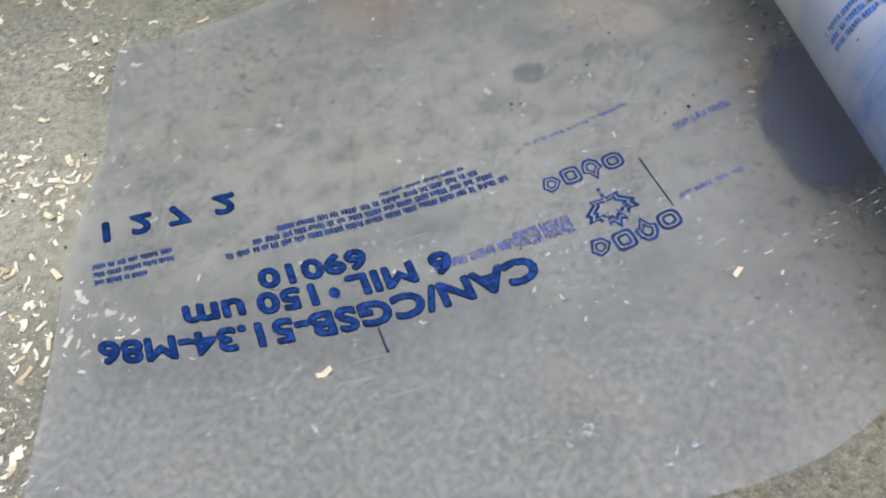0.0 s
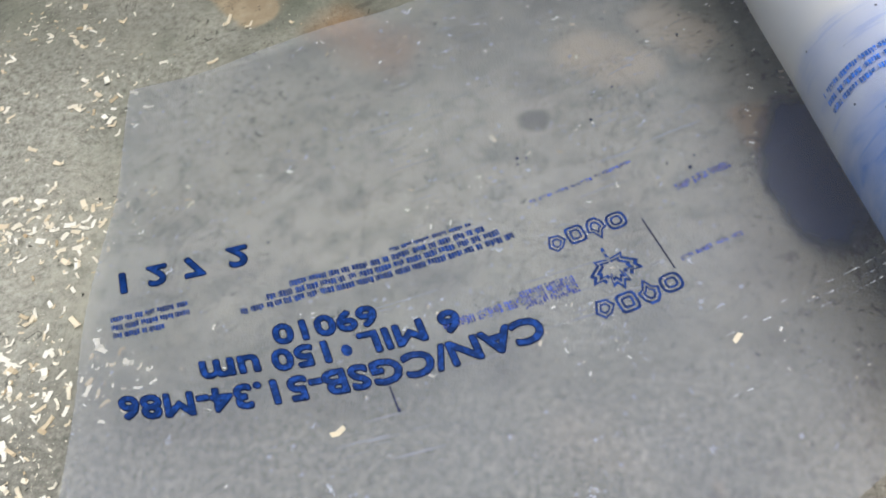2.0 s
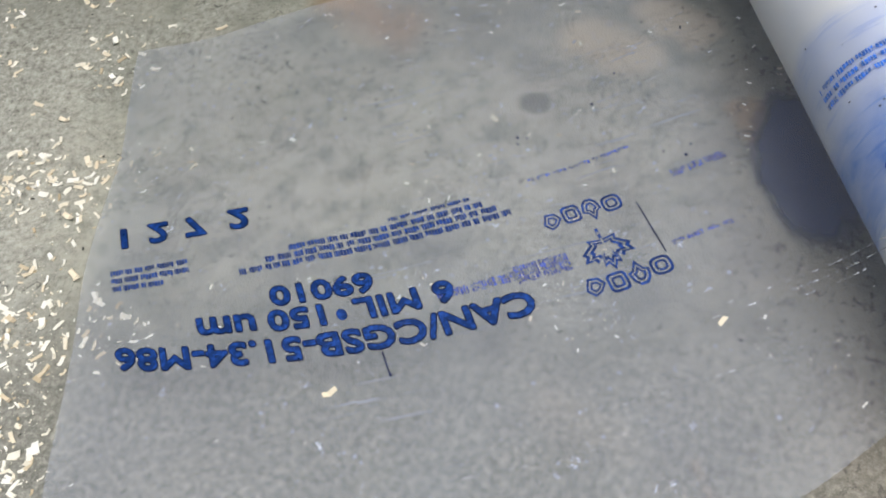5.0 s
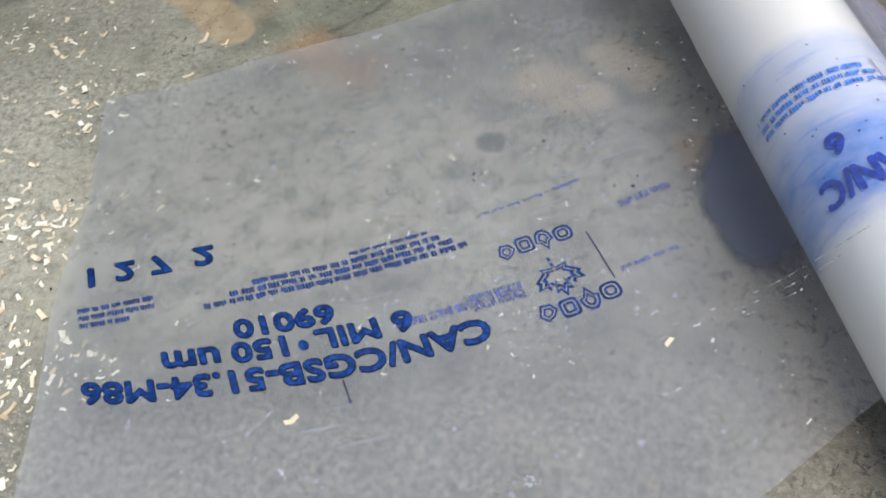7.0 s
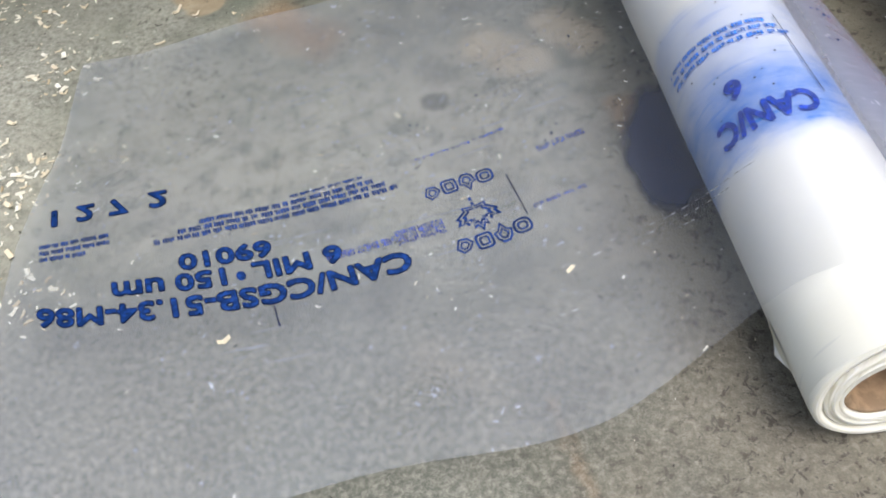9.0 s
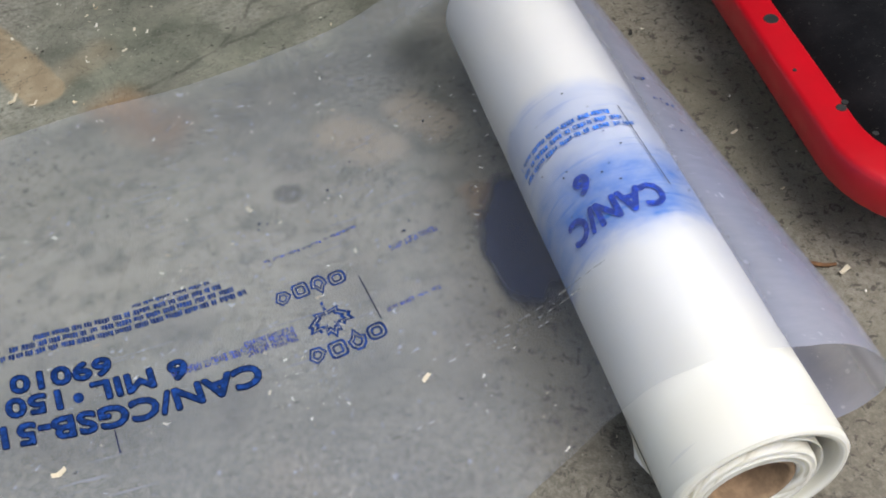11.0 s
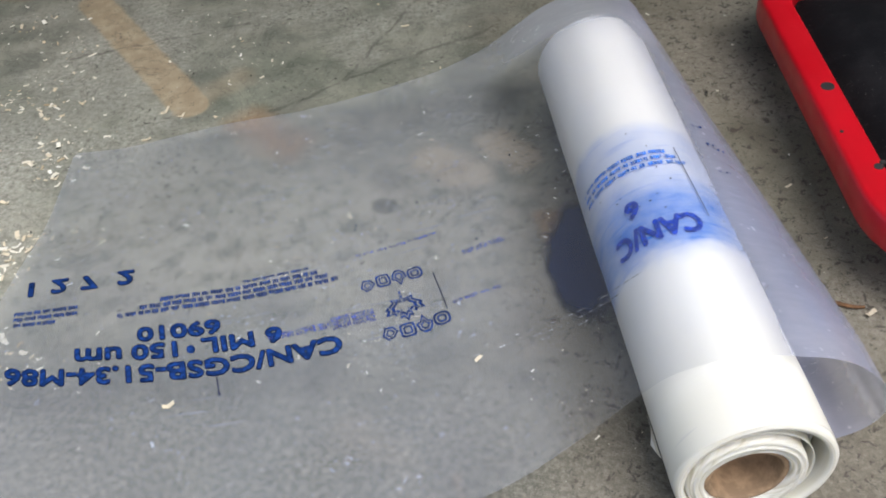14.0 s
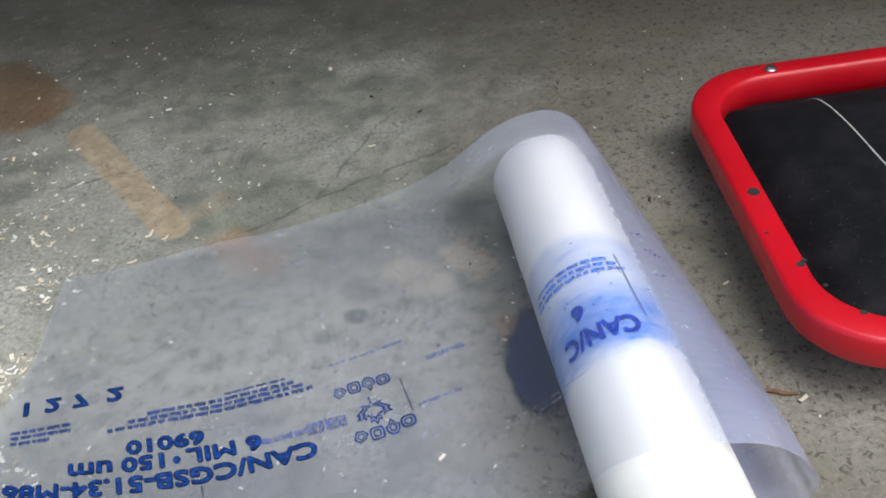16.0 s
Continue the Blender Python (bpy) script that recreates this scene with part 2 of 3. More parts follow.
    k.link(k.math("MULTIPLY", fr.outputs[0], 0.75), last.inputs[0])
    k.link(mixed.outputs[0], last.inputs[1])
    k.link(gloss.outputs[0], last.inputs[2])
    k.link(last.outputs[0], k.out.inputs["Surface"])
    return k.m


def roll_material():
    """White wound film; the ink of the layers below shines through in a soft blue band."""
    k = Mat("wound_film")
    s = k.axis(1)
    wob = k.math("MULTIPLY", k.math("SUBTRACT", k.noise(16, 5, 0.65, stretch=(1, 1, 1)), 0.5), 0.05)
    s2 = k.math("ADD", s, wob)
    band = k.math("MULTIPLY", k.span(s2, -0.175, -0.145), k.span(s2, 0.075, 0.035))
    blot = k.ramp(k.noise(20, 5, 0.6, stretch=(1.0, 1.8, 1.0)), [(0.3, 0.30), (0.55, 0.62), (0.75, 0.95)])
    strong = k.math("MULTIPLY", k.span(s2, -0.075, -0.02), k.span(s2, 0.07, 0.03))
    amt = k.math("MULTIPLY", band, k.math("ADD", 0.30, k.math("MULTIPLY", strong, 0.50)))
    blotv = k.n.new("ShaderNodeRGBToBW")
    k.link(blot, blotv.inputs[0])
    amt = k.math("MULTIPLY", amt, k.math("ADD", blotv.outputs[0], 0.35))
    streaks = k.math("MULTIPLY", band, k.span(k.noise(60, 3, 0.5, stretch=(0.25, 3.0, 0.25)), 0.56, 0.66))
    amt = k.math("ADD", amt, k.math("MULTIPLY", streaks, 0.14))
    base = k.mix(k.span(k.noise(9, 4), 0.4, 0.7), (0.84, 0.84, 0.835), (0.87, 0.862, 0.84))
    base = k.mix(k.math("MULTIPLY", k.span(s2, 0.12, 0.26), 0.9), base, (0.86, 0.835, 0.745))
    col = k.mix(amt, base, (0.02, 0.20, 0.70))
    k.bump(k.math("ADD", k.noise(25, 4, stretch=(1, 0.4, 1)), k.noise(120, 3, stretch=(0.3, 2, 0.3))), 0.12, 0.002)
    return k.set(Base_Color=col, Roughness=0.38, Subsurface_Weight=0.25, Subsurface_Radius=(0.02, 0.02, 0.022), Subsurface_Scale=0.3)


def end_material():
    k = Mat("wound_edges")
    r = k.n.new("ShaderNodeVectorMath")
    r.operation = "LENGTH"
    mp = k.n.new("ShaderNodeMapping")
    mp.inputs["Scale"].default_value = (1, 0, 1)
    mp.inputs["Location"].default_value = (0, 0, -ROLL_R)
    k.link(k.tc.outputs["Object"], mp.inputs["Vector"])
    k.link(mp.outputs["Vector"], r.inputs[0])
    nz = k.n.new("ShaderNodeTexNoise")
    nz.noise_dimensions = "1D"
    nz.inputs["Scale"].default_value = 420
    nz.inputs["Detail"].default_value = 4
    k.link(r.outputs["Value"], nz.inputs["W"])
    col = k.ramp(nz.outputs["Fac"], [(0.3, (0.60, 0.57, 0.47)), (0.5, (0.78, 0.76, 0.69)), (0.7, (0.85, 0.84, 0.80))])
    k.bump(nz.outputs["Fac"], 0.4, 0.002)
    return k.set(Base_Color=col, Roughness=0.5, Subsurface_Weight=0.2, Subsurface_Radius=(0.02, 0.018, 0.012), Subsurface_Scale=0.3)


def ink_material(name, rgb, cover, grain=120.0):
    """Printed ink: patchy and thin in places, missing in small specks."""
    k = Mat(name)
    hole = k.noise(grain, 4, 0.7)
    a = k.span(hole, cover - 0.08, cover + 0.06)
    thin = tuple(c * 2.6 + 0.006 for c in rgb)
    col = k.mix(k.span(k.noise(150, 4, 0.7), 0.42, 0.66), rgb, thin)
    return k.set(Base_Color=col, Roughness=0.4, Alpha=a)


def soft_blot(name, rgb, most):
    """A soft-edged dark blot; uv gives its outline."""
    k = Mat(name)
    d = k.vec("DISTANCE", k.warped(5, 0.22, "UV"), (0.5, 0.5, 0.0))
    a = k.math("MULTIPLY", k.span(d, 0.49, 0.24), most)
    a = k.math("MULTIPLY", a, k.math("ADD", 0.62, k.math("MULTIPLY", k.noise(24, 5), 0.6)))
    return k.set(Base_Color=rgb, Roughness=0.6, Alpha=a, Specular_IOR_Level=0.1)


def paint_red():
    k = Mat("red_paint")
    wear = k.math("MULTIPLY", k.span(k.noise(28, 6, 0.7), 0.68, 0.74), k.span(k.noise(5, 3), 0.5, 0.6))
    tone = k.mix(k.span(k.noise(6, 4), 0.35, 0.7), (0.48, 0.002, 0.010), (0.56, 0.004, 0.014))
    col = k.mix(wear, tone, (0.10, 0.06, 0.05))
    k.bump(k.noise(180, 4), 0.12, 0.001)
    return k.set(Base_Color=col, Roughness=k.ramp(k.noise(20), [(0.3, 0.28), (0.7, 0.48)]), Coat_Weight=0.12, Coat_Roughness=0.3)


def black_cloth():
    k = Mat("black_vinyl")
    dust = k.math("MULTIPLY", k.span(k.noise(170, 4, 0.75), 0.60, 0.74), k.span(k.noise(7, 3), 0.35, 0.65))
    col = k.mix(k.span(k.noise(16, 5), 0.35, 0.7), (0.006, 0.0065, 0.008), (0.014, 0.014, 0.016))
    col = k.mix(k.math("MULTIPLY", dust, 0.25), col, (0.25, 0.24, 0.21))
    k.bump(k.math("ADD", k.noise(6, 3), k.math("MULTIPLY", k.voronoi(450), 0.15)), 0.4, 0.004)
    return k.set(Base_Color=col, Roughness=0.85, Specular_IOR_Level=0.12)


def plain(name, rgb, rough, metal=0.0, scale=80.0, spread=0.25):
    k = Mat(name)
    col = k.mix(k.span(k.noise(scale, 5), 0.35, 0.68), tuple(c * (1 - spread) for c in rgb), tuple(min(1, c * (1 + spread)) for c in rgb))
    k.bump(k.noise(scale * 2.5, 4), 0.25, 0.001)
    return k.set(Base_Color=col, Roughness=rough, Metallic=metal)


def chip_material():
    k = Mat("wood_shaving")
    geo = k.n.new("ShaderNodeNewGeometry")
    col = k.ramp(geo.outputs["Random Per Island"], [(0.0, (0.40, 0.31, 0.19)), (0.2, (0.66, 0.57, 0.41)), (0.55, (0.74, 0.70, 0.58)), (1.0, (0.82, 0.80, 0.72))])
    return k.set(Base_Color=col, Roughness=0.75)


# ---- the roll's own frame: x runs along the film away from the roll, y along the roll towards its open end ----
ROLL_R = 0.0785
ROLL_TURN = 0.2142
DX, DY = math.sin(ROLL_TURN), -math.cos(ROLL_TURN)
LAY = Matrix(((DY, DX, 0, 0.3895), (-DX, DY, 0, 0.5), (0, 0, 1, 0), (0, 0, 0, 1)))
FILM_HAZE = 0.25
M_FLOOR, M_FILM, M_ROLL, M_END = concrete(), film_material(), roll_material(), end_material()
M_INK = ink_material("blue_ink", (0.0025, 0.022, 0.110), 0.30)
M_INK_DARK = ink_material("dark_ink", (0.0015, 0.006, 0.032), 0.26, 160)
M_INK_FAINT = ink_material("faint_ink", (0.02, 0.04, 0.20), 0.50, 420)
M_INK_ROLL = ink_material("buried_ink", (0.001, 0.032, 0.30), 0.30)
M_INK_PALE = ink_material("pale_buried_ink", (0.02, 0.13, 0.48), 0.40, 200)
M_BLOT = soft_blot("navy_blot", (0.003, 0.013, 0.055), 1.9)
M_SCRATCH = ink_material("white_scratch", (0.19, 0.195, 0.20), 0.53, 170)
M_CARD = plain("cardboard", (0.34, 0.23, 0.14), 0.85, 0, 60)
M_RED, M_BLACK = paint_red(), black_cloth()
M_STEEL = plain("zinc_steel", (0.55, 0.55, 0.55), 0.35, 1.0)
M_RUBBER = plain("black_rubber", (0.02, 0.02, 0.02), 0.7)
M_CHIP = chip_material()
M_TWIG = plain("dry_twig", (0.16, 0.08, 0.035), 0.8)
M_GRIT = plain("dark_grit", (0.03, 0.028, 0.025), 0.8)


# ---- mesh helpers ----
def part(name, bm, material, parent=None, label="", smooth=True):
    me = bpy.data.meshes.new(name)
    bm.normal_update()
    bm.to_mesh(me)
    bm.free()
    if smooth:
        me.polygons.foreach_set("use_smooth", [True] * len(me.polygons))
    me.materials.append(material)
    ob = new(name, me)
    if parent:
        ob.parent = parent
    return tagged(ob, label) if label else ob


def grid(nx, ny, f, uv=False):
    """A sheet of nx by ny cells; f gives the place for two numbers from 0 to 1."""
    bm = bmesh.new()
    vs = [[bm.verts.new(f(i / nx, j / ny)) for j in range(ny + 1)] for i in range(nx + 1)]
    lay = bm.loops.layers.uv.new("UVMap") if uv else None
    for i in range(nx):
        for j in range(ny):
            fc = bm.faces.new((vs[i][j], vs[i + 1][j], vs[i + 1][j + 1], vs[i][j + 1]))
            if uv:
                for lp, (a, b) in zip(fc.loops, ((i, j), (i + 1, j), (i + 1, j + 1), (i, j + 1))):
                    lp[lay].uv = (a / nx, b / ny)
    return bm


def lathe(profile, seg=96, centre=(0, 0)):
    """Turns a closed profile of (radius, y) about the y axis through centre (x, z)."""
    bm = bmesh.new()
    rings = [[bm.verts.new((centre[0] + r * math.cos(a), y, centre[1] + r * math.sin(a))) for r, y in profile] for a in (2 * math.pi * i / seg for i in range(seg))]
    n = len(profile)
    for i in range(seg):
        a, b = rings[i], rings[(i + 1) % seg]
        for j in range(n):
            bm.faces.new((a[j], a[(j + 1) % n], b[(j + 1) % n], b[j]))
    bmesh.ops.recalc_face_normals(bm, faces=bm.faces)
    return bm


def smooth_line(points, n):
    """n + 1 places along a smooth line through the points."""
    pts = [Vector(p) for p in points]
    out = []
    m = len(pts) - 1
    for i in range(n + 1):
        t = min(i / n * m, m - 1e-6)
        k = int(t)
        t -= k
        a, b, c, d = pts[max(k - 1, 0)], pts[k], pts[k + 1], pts[min(k + 2, m)]
        out.append(0.5 * ((2 * b) + (c - a) * t + (2 * a - 5 * b + 4 * c - d) * t * t + (3 * b - a - 3 * c + d) * t ** 3))
    return out


def glyphs(text, size):
    """Flat letters, from the baseline's left end."""
    cu = bpy.data.curves.new("letters", "FONT")
    cu.body, cu.size = text, size
    cu.resolution_u = 3
    ob = bpy.data.objects.new("letters", cu)
    scene.collection.objects.link(ob)
    bpy.context.view_layer.update()
    me = bpy.data.meshes.new_from_object(ob.evaluated_get(bpy.context.evaluated_depsgraph_get()))
    bm = bmesh.new()
    bm.from_mesh(me)
    bpy.data.objects.remove(ob)
    bpy.data.curves.remove(cu)
    bpy.data.meshes.remove(me)
    return bm


def fit_letters(text, u0, u1, s0, s1, place, spread, ways):
    """Lays letters on a surface from u0 to u1 and from s0 up to s1; copies set off by spread thicken the strokes."""
    bm = glyphs(text, 1.0)
    bm.verts.ensure_lookup_table()
    xs = [v.co.x for v in bm.verts]
    ys = [v.co.y for v in bm.verts]
    x0, x1, y0, y1 = min(xs), max(xs), min(ys), max(ys)
    flat = [(u0 + (u1 - u0) * (v.co.x - x0) / (x1 - x0), s0 + (s1 - s0) * (v.co.y - y0) / (y1 - y0)) for v in bm.verts]
    faces = [[v.index for v in f.verts] for f in bm.faces]
    bm.free()
    out = bmesh.new()
    for w in range(ways):
        a = 2 * math.pi * w / ways
        du, ds = spread * math.cos(a), spread * math.sin(a)
        vs = [out.verts.new(place(u + du, s + ds) + Vector((0, 0, 0.00004 * w))) for u, s in flat]
        for f in faces:
            out.faces.new([vs[i] for i in f])
    return out


# ---- ground ----
def build_floor():
    bm = bmesh.new()
    bmesh.ops.create_grid(bm, x_segments=60, y_segments=60, size=30)
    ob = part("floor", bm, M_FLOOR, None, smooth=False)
    tagged(ob, "worn grey concrete floor with stains and hairline cracks", "floor", kind="structure")


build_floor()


def slab(name, x0, x1, y0, y1, z0, z1, material, label, category):
    bm = bmesh.new()
    bmesh.ops.create_cube(bm, size=1, matrix=Matrix.Translation(((x0 + x1) / 2, (y0 + y1) / 2, (z0 + z1) / 2)) @ Matrix.Diagonal((x1 - x0, y1 - y0, z1 - z0, 1)))
    tagged(part(name, bm, material, smooth=False), label, category, kind="structure")


# unseen open-fronted shell, added to dim the far floor and block the sky
M_WALL = plain("grey_wall", (0.42, 0.41, 0.38), 0.9, 0, 6)
slab("unseen_wall_back", -3.2, 3.2, 6.0, 6.15, 0, 2.12, M_WALL, "unseen plain grey wall added to block light", "wall")
slab("unseen_wall_left", -3.2, -3.05, 0.80, 5.995, 0, 2.12, M_WALL, "unseen plain grey wall added to block light", "wall")
slab("unseen_wall_right", 3.05, 3.2, 0.80, 5.995, 0, 2.12, M_WALL, "unseen plain grey wall added to block light", "wall")
slab("ceiling", -3.2, 3.2, 0.80, 6.15, 2.123, 2.27, M_WALL, "unseen plain grey ceiling added to shade the far floor", "ceiling")

# ---- the film: height and edges over its own frame ----
FILM_LINE = smooth_line([(0.90, 0.004), (0.76, 0.008), (0.65, 0.016), (0.52, 0.026), (0.40, 0.034), (0.30, 0.044), (0.22, 0.060), (0.15, 0.090), (0.10, 0.123), (0.066, 0.145), (0.030, 0.158), (0.0, 0.1615), (-0.035, 0.160), (-0.075, 0.149), (-0.115, 0.125), (-0.148, 0.086), (-0.156, 0.050), (-0.135, 0.018), (-0.090, 0.004), (-0.050, 0.0025)], 190)
FLAT = [p for p in FILM_LINE if p.x > 0.02]


def film_height(u):
    """Height of the film's upper side at u, left of the roll's crest."""
    for a, b in zip(FLAT, FLAT[1:]):
        if b.x <= u <= a.x:
            return a.y + (b.y - a.y) * (a.x - u) / max(a.x - b.x, 1e-6)
    return FLAT[0].y if u > FLAT[0].x else 0.159


def ripple(u, s):
    """Low waves of the loose film, none on the roll."""
    free = max(0.0, min(1.0, (u - 0.10) / 0.15))
    return free * (0.006 * noise.noise((u * 3.1, s * 4.2, 3.0)) + 0.0025 * noise.noise((u * 9, s * 11, 8.0)))


def lift_up(u, s):
    """The loose film stands off the ground in a low arch, most at its near side."""
    t = max(0.0, min(1.0, (s + 0.44) / 0.44))
    t = t * t * (3 - 2 * t)
    free = max(0.0, min(1.0, (u - 0.08) / 0.16))
    free = free * free * (3 - 2 * free)
    return t * free * (0.033 + 0.055 * max(0.0, min(0.3, u - 0.5)))


def tail(s):
    """How far the tail stands off the roll: close at the far end, wide at the open end."""
    return 0.66 + 0.36 * max(0.0, min(1.0, (s + 0.47) / 0.62))


def on_film(u, s, lift=0.0012):
    return Vector((u, s, max(0.0015, film_height(u) + ripple(u, s) + lift_up(u, s)) + lift))


def on_print(u, s):
    """From the print's own straight lines to the film, skewed and stretched to fit the camera's view."""
    e = u - 0.5
    s -= 0.016 * max(0.0, e) ** 2 / 0.09 if s > -0.06 else 0.0
    return on_film(0.4804 + 0.9135 * e + -0.2012 * s, 0.0298 + 0.0086 * e + 1.2214 * s + -0.1263 * e * e - 0.02 * u)


def build_film():
    thing = new("plastic_film")
    thing.matrix_world = LAY
    tagged(thing, "loose end of hazy clear polyethylene film unrolled over the concrete", "plastic film")
    n = len(FILM_LINE) - 1

    def place(a, b):
        p = FILM_LINE[min(n, int(round(a * n)))]
        u, z = p.x, p.y
        back = -0.472 + 0.010 * max(0.0, min(1.0, (u - 0.3) / 0.4)) + 0.004 * math.sin(u * 19)
        out = max(0.0, min(1.0, (u - 0.05) / 0.20))
        front = 0.206 + 0.062 * out * out * (3 - 2 * out) + 0.004 * math.sin(u * 23 + 1)
        if u < 0:
            front += 0.012 * min(1.0, -u / 0.06)
        s = back + (front - back) * b - 0.02 * max(0.0, u)
        if u > 0.60:
            left = 0.785 + 0.052 * b + 0.003 * math.sin(b * 17)
            u = 0.60 + (u - 0.60) * (left - 0.60) / 0.30
            z = film_height(u)
        if u < 0:
            u *= tail(s)
        return (u, s, max(0.0015, z + ripple(u, s) + lift_up(u, s)))

    bm = grid(n, 90, place)
    bmesh.ops.reverse_faces(bm, faces=bm.faces)
    part("sheet", bm, M_FILM, thing)
    return thing


FILM = build_film()


def bars(spans, place):
    """Short flat bars (u0, u1, s0, s1), each laid on a surface."""
    bm = bmesh.new()
    for u0, u1, s0, s1 in spans:
        k = max(1, int(abs(u1 - u0) / 0.012))
        top = [(bm.verts.new(place(u0 + (u1 - u0) * i / k, s0)), bm.verts.new(place(u0 + (u1 - u0) * i / k, s1))) for i in range(k + 1)]
        for a, b in zip(top, top[1:]):
            bm.faces.new((a[0], b[0], b[1], a[1]))
    return bm


def word_bars(u0, u1, s0, s1, rng, lo=0.006, hi=0.020):
    out, u = [], u0
    while u < u1:
        w = min(rng.uniform(lo, hi), u1 - u)
        # each word is a row of letter-wide strokes
        x = u
        while x < u + w:
            e = min(x + rng.uniform(0.0016, 0.0032), u + w)
            j = rng.uniform(-0.0004, 0.0004)
            out.append((x, e, s0 + j, s1 + j - rng.choice((0, 0, 0.0012))))
            x = e + 0.0006
        u += w + rng.uniform(0.002, 0.004)
    return out


def stamp(name, text, u0, u1, s0, s1, place, label, parent, ink=None, edge=None, bold=0.0008):
    """One line of printing: dark rims with a lighter fill."""
    low = part(name, fit_letters(text, u0, u1, s0, s1, place, bold, 6), ink or M_INK, parent, label, smooth=False)
    if edge:
        part("print_rim", fit_letters(text, u0, u1, s0, s1, lambda u, s: place(u, s) - Vector((0, 0, 0.0007)), bold + 0.0011, 10), edge, low, smooth=False)
    return low


LEAF = [(0.0, 1.0), (0.14, 0.72), (0.30, 0.80), (0.24, 0.42), (0.46, 0.62), (0.52, 0.48), (0.86, 0.52), (0.74, 0.30), (0.84, 0.20), (0.44, -0.10), (0.50, -0.26), (0.06, -0.20), (0.05, -0.62)]


def leaf_emblem(place, u, s, w, h):
    """A leaf drawn as an outline stroke, with an open heart."""
    pts = LEAF + [(-x, y) for x, y in reversed(LEAF)]
    bm = bmesh.new()

    def ring(k):
        return [bm.verts.new(place(u - 0.5 * w * x * k, s + 0.5 * h * (0.15 + (y - 0.15) * k))) for x, y in pts]

    for ko, ki in ((1.0, 0.82), (0.70, 0.52)):
        a, b = ring(ko), ring(ki)
        for i in range(len(a)):
            j = (i + 1) % len(a)
            bm.faces.new((a[i], a[j], b[j], b[i]))
    return bm


def soft_ring(hx, hy, power):
    return [(hx * math.copysign(abs(math.cos(a)) ** power, math.cos(a)), hy * math.copysign(abs(math.sin(a)) ** power, math.sin(a))) for a in (2 * math.pi * i / 18 for i in range(18))]


def emblem_row(place, u0, u1, s0, s1, arch, flip):
    """A trade mark drawn as four plain outlined shapes along a shallow arch, each with an inner outline."""
    point = [(1, 0.35), (0.5, 0.55), (0, 1.45), (-0.5, 0.55), (-1, 0.35), (-0.8, -0.5), (-0.35, -1.0), (0.35, -1.0), (0.8, -0.5)]
    kite = [(1, 0.2), (0.35, 0.9), (-0.4, 0.6), (-1, -0.1), (-0.5, -0.8), (0.5, -0.9)]
    row = [soft_ring(1.0, 0.9, 0.7), [(x, -y if flip else y) for x, y in point], soft_ring(0.95, 0.95, 0.45), kite]
    w = (u1 - u0) / 4
    for c, shape in enumerate(row):
        cu, e = u0 + w * (c + 0.5), (c + 0.5) / 2 - 1
        cs = 0.5 * (s0 + s1) + arch * e * e
        hx, hy = 0.5 * w * 0.96, 0.5 * (s1 - s0)
        bm = bmesh.new()
        for ko, ki in ((1.0, 0.76), (0.56, 0.36)):
            a, b = ([bm.verts.new(place(cu + hx * k * x, cs + hy * k * y)) for x, y in shape] for k in (ko, ki))
            for n in range(len(a)):
                m = (n + 1) % len(a)
                bm.faces.new((a[n], a[m], b[m], b[n]))
        part("emblem_mark", bm, M_INK, FILM, "dark blue outlined emblem shape", smooth=False)


